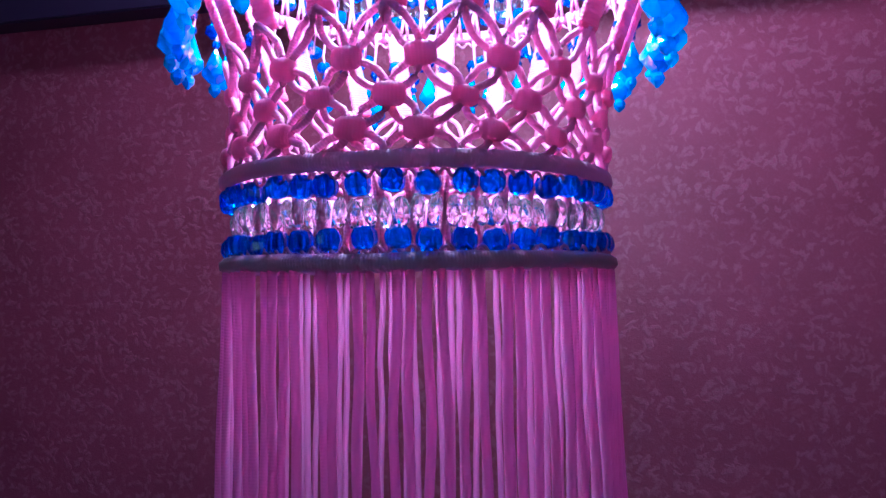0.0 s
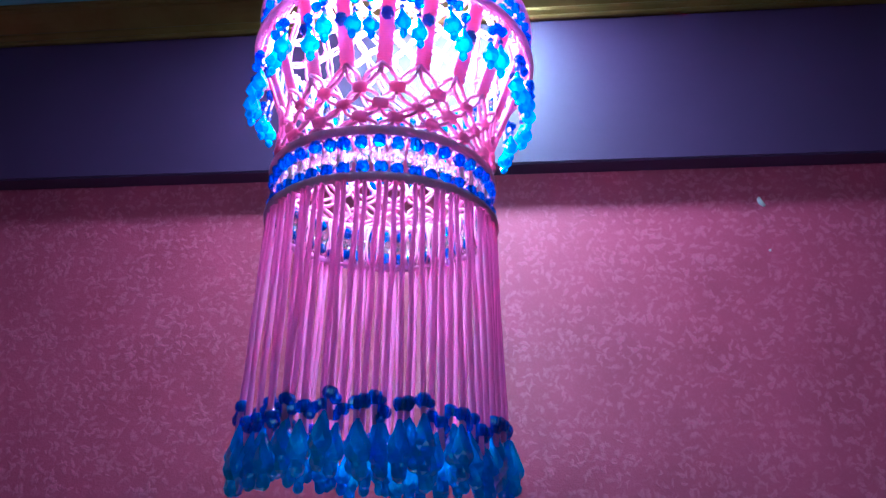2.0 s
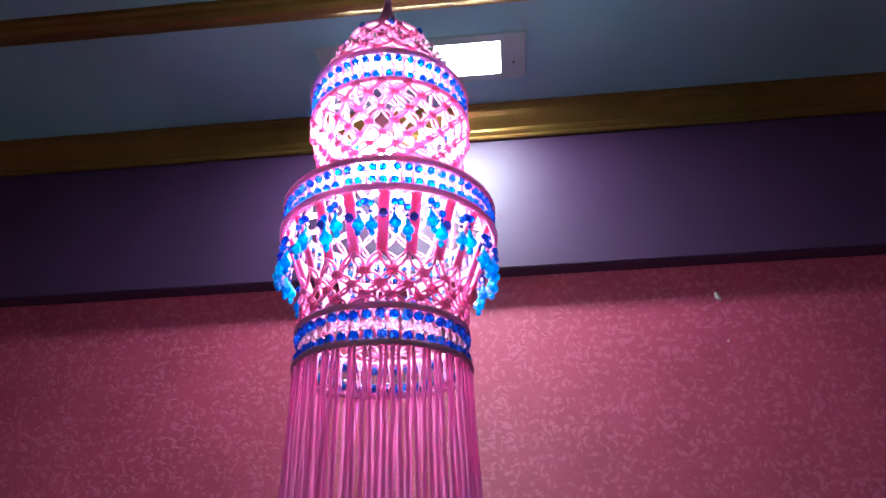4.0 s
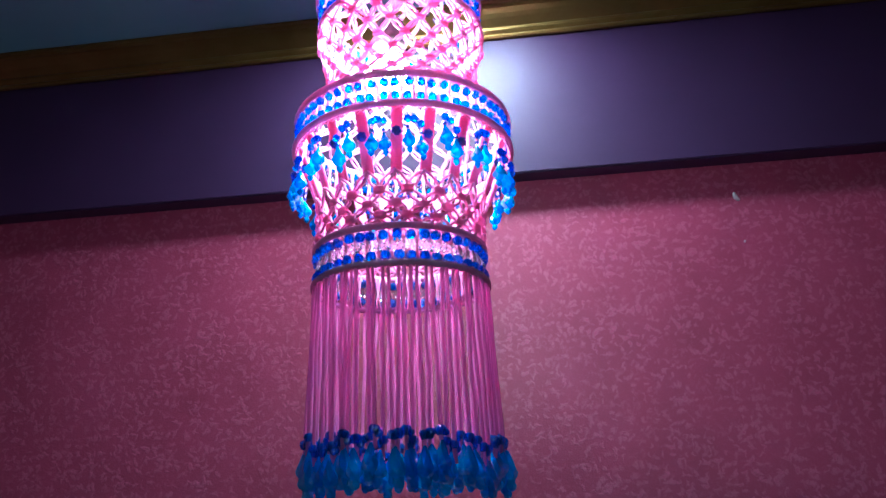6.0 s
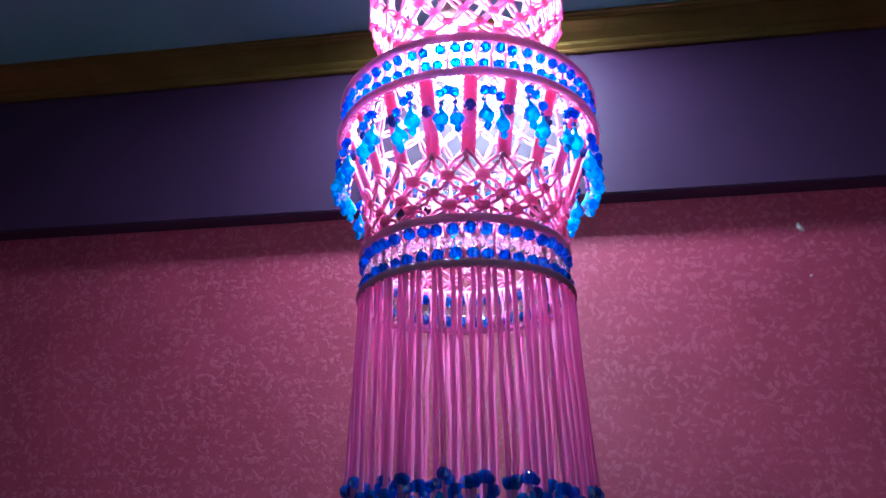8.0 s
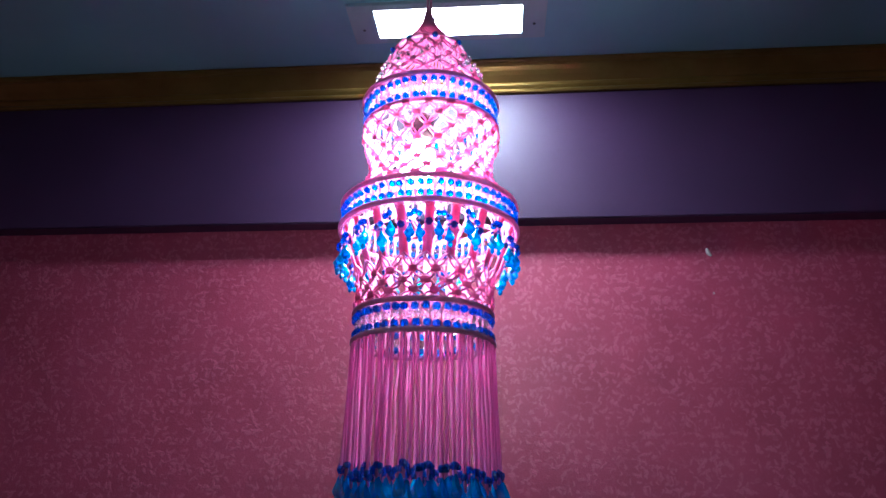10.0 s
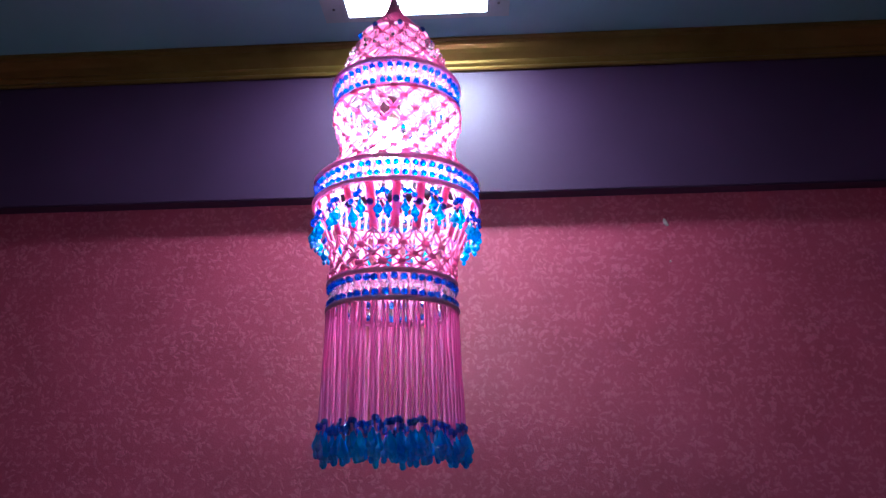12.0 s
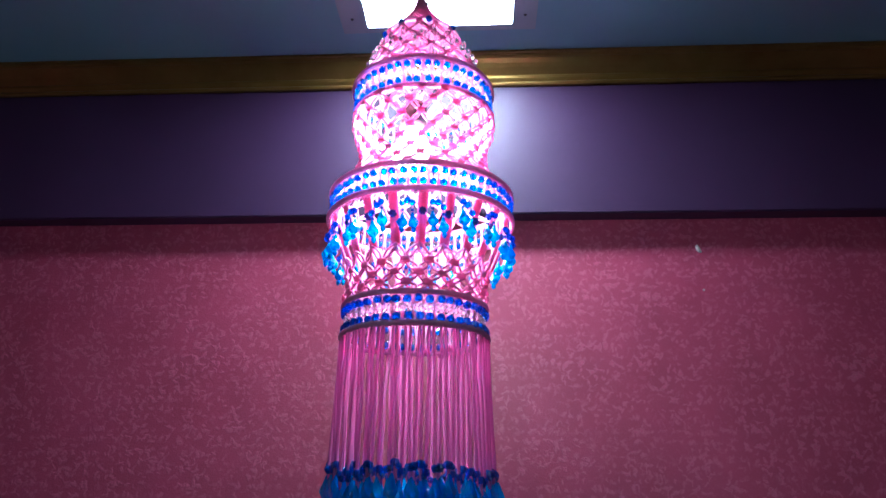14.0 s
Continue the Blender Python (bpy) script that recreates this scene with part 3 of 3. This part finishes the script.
def pendant(a):
    """An arch of blue beads hung outside the hoop, with a crystal drop at each foot."""
    low = 0.006 + (0.009 if abs(math.sin(a)) > 0.8 else 0.0) + rng.uniform(-0.003, 0.003)
    base = on(a, 0.1300, 1.682)
    verts, faces = strands(), []
    out = Vector((math.sin(a), -math.cos(a), 0))
    side = Vector((math.cos(a), math.sin(a), 0))
    tilt = rng.choice((-0.007, -0.003, 0.0, 0.003, 0.007))
    span = rng.uniform(0.0055, 0.0078)
    top = base + Vector((0, 0, -0.014 - low)) + out * 0.0025
    feet = []
    for sg in (-1, 1):
        shoulder = top + side * sg * span + Vector((0, 0, -0.002 + sg * tilt))
        foot = shoulder + Vector((0, 0, -0.007 - rng.uniform(0, 0.005))) + out * 0.001
        feet.append((shoulder, foot))
        sweep(verts, faces, [side * sg * 0.004 - out * 0.004, top + side * sg * 0.004 - base, shoulder - base, foot - base, foot + Vector((0, 0, -0.008)) - base], 0.0011, 4)
    cord = put("pendant_cord", mesh_of("pendant_cord", verts, faces, CORD), lantern, Matrix.Translation(base), "thin pink cord strung with blue beads and drops")
    for w in (-1, 0, 1):
        p = top + side * w * span + Vector((0, 0, 0.003 - 0.003 * w * w + w * tilt)) + out * 0.003
        put("blue_bead", BEAD, cord, Matrix.Translation(p) @ pose(0, 0, 0, rng.uniform(0, 180), rng.uniform(0, 90), 0) @ Matrix.Scale(0.82, 4))
    for shoulder, foot in feet:
        put("blue_bead", BEAD, cord, Matrix.Translation(shoulder.lerp(foot, 0.7)) @ Matrix.Scale(0.42, 4))
        put("crystal_drop", DROP, cord, Matrix.Translation(foot) @ pose(0, 0, 0, rng.uniform(-7, 7), rng.uniform(-7, 7), rng.uniform(0, 360)) @ Matrix.Scale(rng.uniform(0.95, 1.1), 4) @ Matrix.Diagonal((1, 1, 0.8, 1)))


for i in range(STRAPS):
    pendant(2 * math.pi * (i + 0.83 + rng.uniform(-0.08, 0.08)) / STRAPS)

# clear beads round the foot of the dome, and a few blue ones higher up
for j, (z, r, n) in enumerate(((1.926, 0.0865, 26), (1.942, 0.0815, 26), (1.956, 0.0745, 22))):
    for i in range(n):
        a = 2 * math.pi * (i + 0.5 * j + rng.uniform(-0.2, 0.2)) / n
        put("clear_bead", OVAL, HOOPS["A"], Matrix.Translation(on(a, r, z)) @ pose(0, 0, 0, rng.uniform(-40, 40), rng.uniform(-40, 40), 0) @ Matrix.Scale(1.15, 4))
dome_hoop = ring(1.990, 0.0580, 0.0032)
for i in range(9):
    put("blue_bead", BEAD, dome_hoop, Matrix.Translation(on(2 * math.pi * (i + 0.35) / 9, 0.0620, 1.988)) @ Matrix.Scale(0.85, 4))

# fringe: long ribbed cords, each ending in a blue bead with a crystal drop below
PAIRS = 40
fringe_shape = [(0.0016, 0.0), (0.0030, -0.004), (0.0048, -0.010), (0.0070, -0.017), (0.0090, -0.025), (0.0097, -0.031), (0.0086, -0.036),
                (0.0060, -0.040), (0.0058, -0.044), (0.0063, -0.048), (0.0050, -0.053), (0.0018, -0.056)]
gv, gf = faceted(fringe_shape, 12, 0.12)
FRINGE_DROP = mesh_of("crystal_drop", gv, gf, AQUA, False)
bv, bf = turned([(0.0016, -0.0046), (0.0040, -0.0038), (0.0055, -0.0014), (0.0055, 0.0014), (0.0040, 0.0038), (0.0016, 0.0046)], 14, 0.15)
FRINGE_BEAD = mesh_of("blue_bead", bv, bf, BLUE, False)
for i in range(PAIRS):
    shift = rng.uniform(-0.15, 0.15)
    for sg in (-1, 1):
        a = 2 * math.pi * (i + 0.22 * sg + shift + rng.uniform(-0.18, 0.18)) / PAIRS
        a0 = 2 * math.pi * (i + 0.17 * sg + shift) / PAIRS
        end_z = 1.333 + rng.uniform(-0.007, 0.007) + 0.003 * math.sin(3 * a + 1) - 0.003 * math.sin(a)
        end_r = 0.1055 + rng.uniform(-0.006, 0.004)
        base = on(a0, 0.1024, RINGS["F"][0])
        foot = on(a, end_r, end_z)
        wav, ph = rng.uniform(0.0008, 0.0034), rng.uniform(0, 6)
        pts = []
        kink, kp = rng.uniform(0.006, 0.024), rng.uniform(0, 6)
        for k in range(19):
            t = k / 18
            r = 0.1024 + (end_r - 0.1024) * t + wav * math.sin(5 * t + ph) * t * (1.2 - t)
            z = base.z + 0.003 + (end_z - base.z - 0.003) * t
            pts.append(on(a0 + (a - a0) * t + wav * 7 * math.sin(4 * t + ph * 2) * t * (1 - t) + kink * math.sin(12 * t + kp) * t * (1 - t) ** 2 * 3, r, z) - base)
        pts += [foot + Vector((0.0005 * sg, 0, -0.010)) - base, foot + Vector((0.001 * sg, 0.001, -0.018)) - base]
        verts, faces = strands(), []
        sweep(verts, faces, pts, rng.uniform(0.0019, 0.0024), 8)
        cord = put("fringe_cord", mesh_of("fringe_cord", verts, faces, FRINGE), lantern, Matrix.Translation(base), "long shiny pink fringe cord")
        put("blue_bead", FRINGE_BEAD, cord, Matrix.Translation(foot) @ pose(0, 0, 0, rng.uniform(-15, 15), rng.uniform(-15, 15), rng.uniform(0, 360))
            @ Matrix.Scale(rng.uniform(0.92, 1.1), 4))
        put("blue_bead", FRINGE_BEAD, cord, Matrix.Translation(foot + Vector((sg * rng.uniform(0.002, 0.006) * math.cos(a), sg * rng.uniform(0.002, 0.006) * math.sin(a), rng.uniform(-0.006, -0.001))))
            @ pose(0, 0, 0, rng.uniform(-25, 25), rng.uniform(-25, 25), 0) @ Matrix.Scale(rng.uniform(0.7, 0.95), 4))
        q = foot + Vector((rng.uniform(-0.003, 0.003), rng.uniform(-0.004, 0.004), -0.007 - rng.uniform(0, 0.006)))
        put("crystal_drop", FRINGE_DROP, cord, Matrix.Translation(q) @ pose(0, 0, 0, rng.uniform(-8, 8), rng.uniform(-8, 8), rng.uniform(0, 360)) @ Matrix.Scale(rng.uniform(0.74, 0.88), 4) @ Matrix.Diagonal((1.08, 1.08, 0.86, 1)))

# hanging cord from the apex to a ceiling hook
hv, hf = strands(), []
top_at = axis(2.05)
for k in range(4):
    c = math.pi / 2 * k
    sweep(hv, hf, [Vector((0.004 * math.cos(c + 9 * s), 0.004 * math.sin(c + 9 * s), (CEIL_Z - 0.03 - 2.05) * s)) for s in [q / 24 for q in range(25)]], 0.0022, 5)
put("hanging_cord", mesh_of("hanging_cord", hv, hf, WRAP), lantern, Matrix.Translation(top_at), "twisted pink hanging cord")
hv, hf = strands(), []
sweep(hv, hf, [Vector((0.012 * math.sin(c), 0, -0.030 + 0.012 * math.cos(c) - 0.012)) for c in [0.2 + 5.2 * q / 14 for q in range(15)]][::-1] + [Vector((0, 0, -0.02)), Vector((0, 0, 0.0))], 0.002, 6)
tagged(put("ceiling_hook", mesh_of("ceiling_hook", hv, hf, STEEL), None, at(top_at.x, top_at.y, CEIL_Z)), "small steel hook screwed into the ceiling", "hook")

# the bulb inside, on its holder and flex
BULB_AT = Vector((-0.088, 0.370, 1.794))
BULB_POSE = Matrix.Translation(BULB_AT) @ pose(0, 0, 0, 0, 4, 0)
bulb = new("light_bulb")
bulb.location = BULB_AT
PLACE[bulb] = Matrix.Translation(BULB_AT)
tagged(bulb, "lit white bulb in a dark holder hung inside the lantern", "light bulb")
gv, gf = turned([(0.004, -0.030), (0.016, -0.026), (0.026, -0.015), (0.030, 0.0), (0.027, 0.014), (0.018, 0.028), (0.0135, 0.036)], 20)
put("globe", mesh_of("globe", gv, gf, BULB_GLOW), bulb, BULB_POSE, "glowing white globe")
gv, gf = turned([(0.0135, 0.036), (0.0215, 0.040), (0.0205, 0.052), (0.0185, 0.054), (0.0185, 0.078), (0.012, 0.086), (0.004, 0.090)], 16)
put("holder", mesh_of("holder", gv, gf, BAKELITE), bulb, BULB_POSE, "dark brown plastic holder")
gv, gf = strands(), []
sweep(gv, gf, [Vector((0.002 * math.sin(7 * s), 0, 0.088 + 0.19 * s)) for s in [q / 8 for q in range(9)]], 0.0025, 6)
put("flex", mesh_of("flex", gv, gf, WHITE), bulb, BULB_POSE)
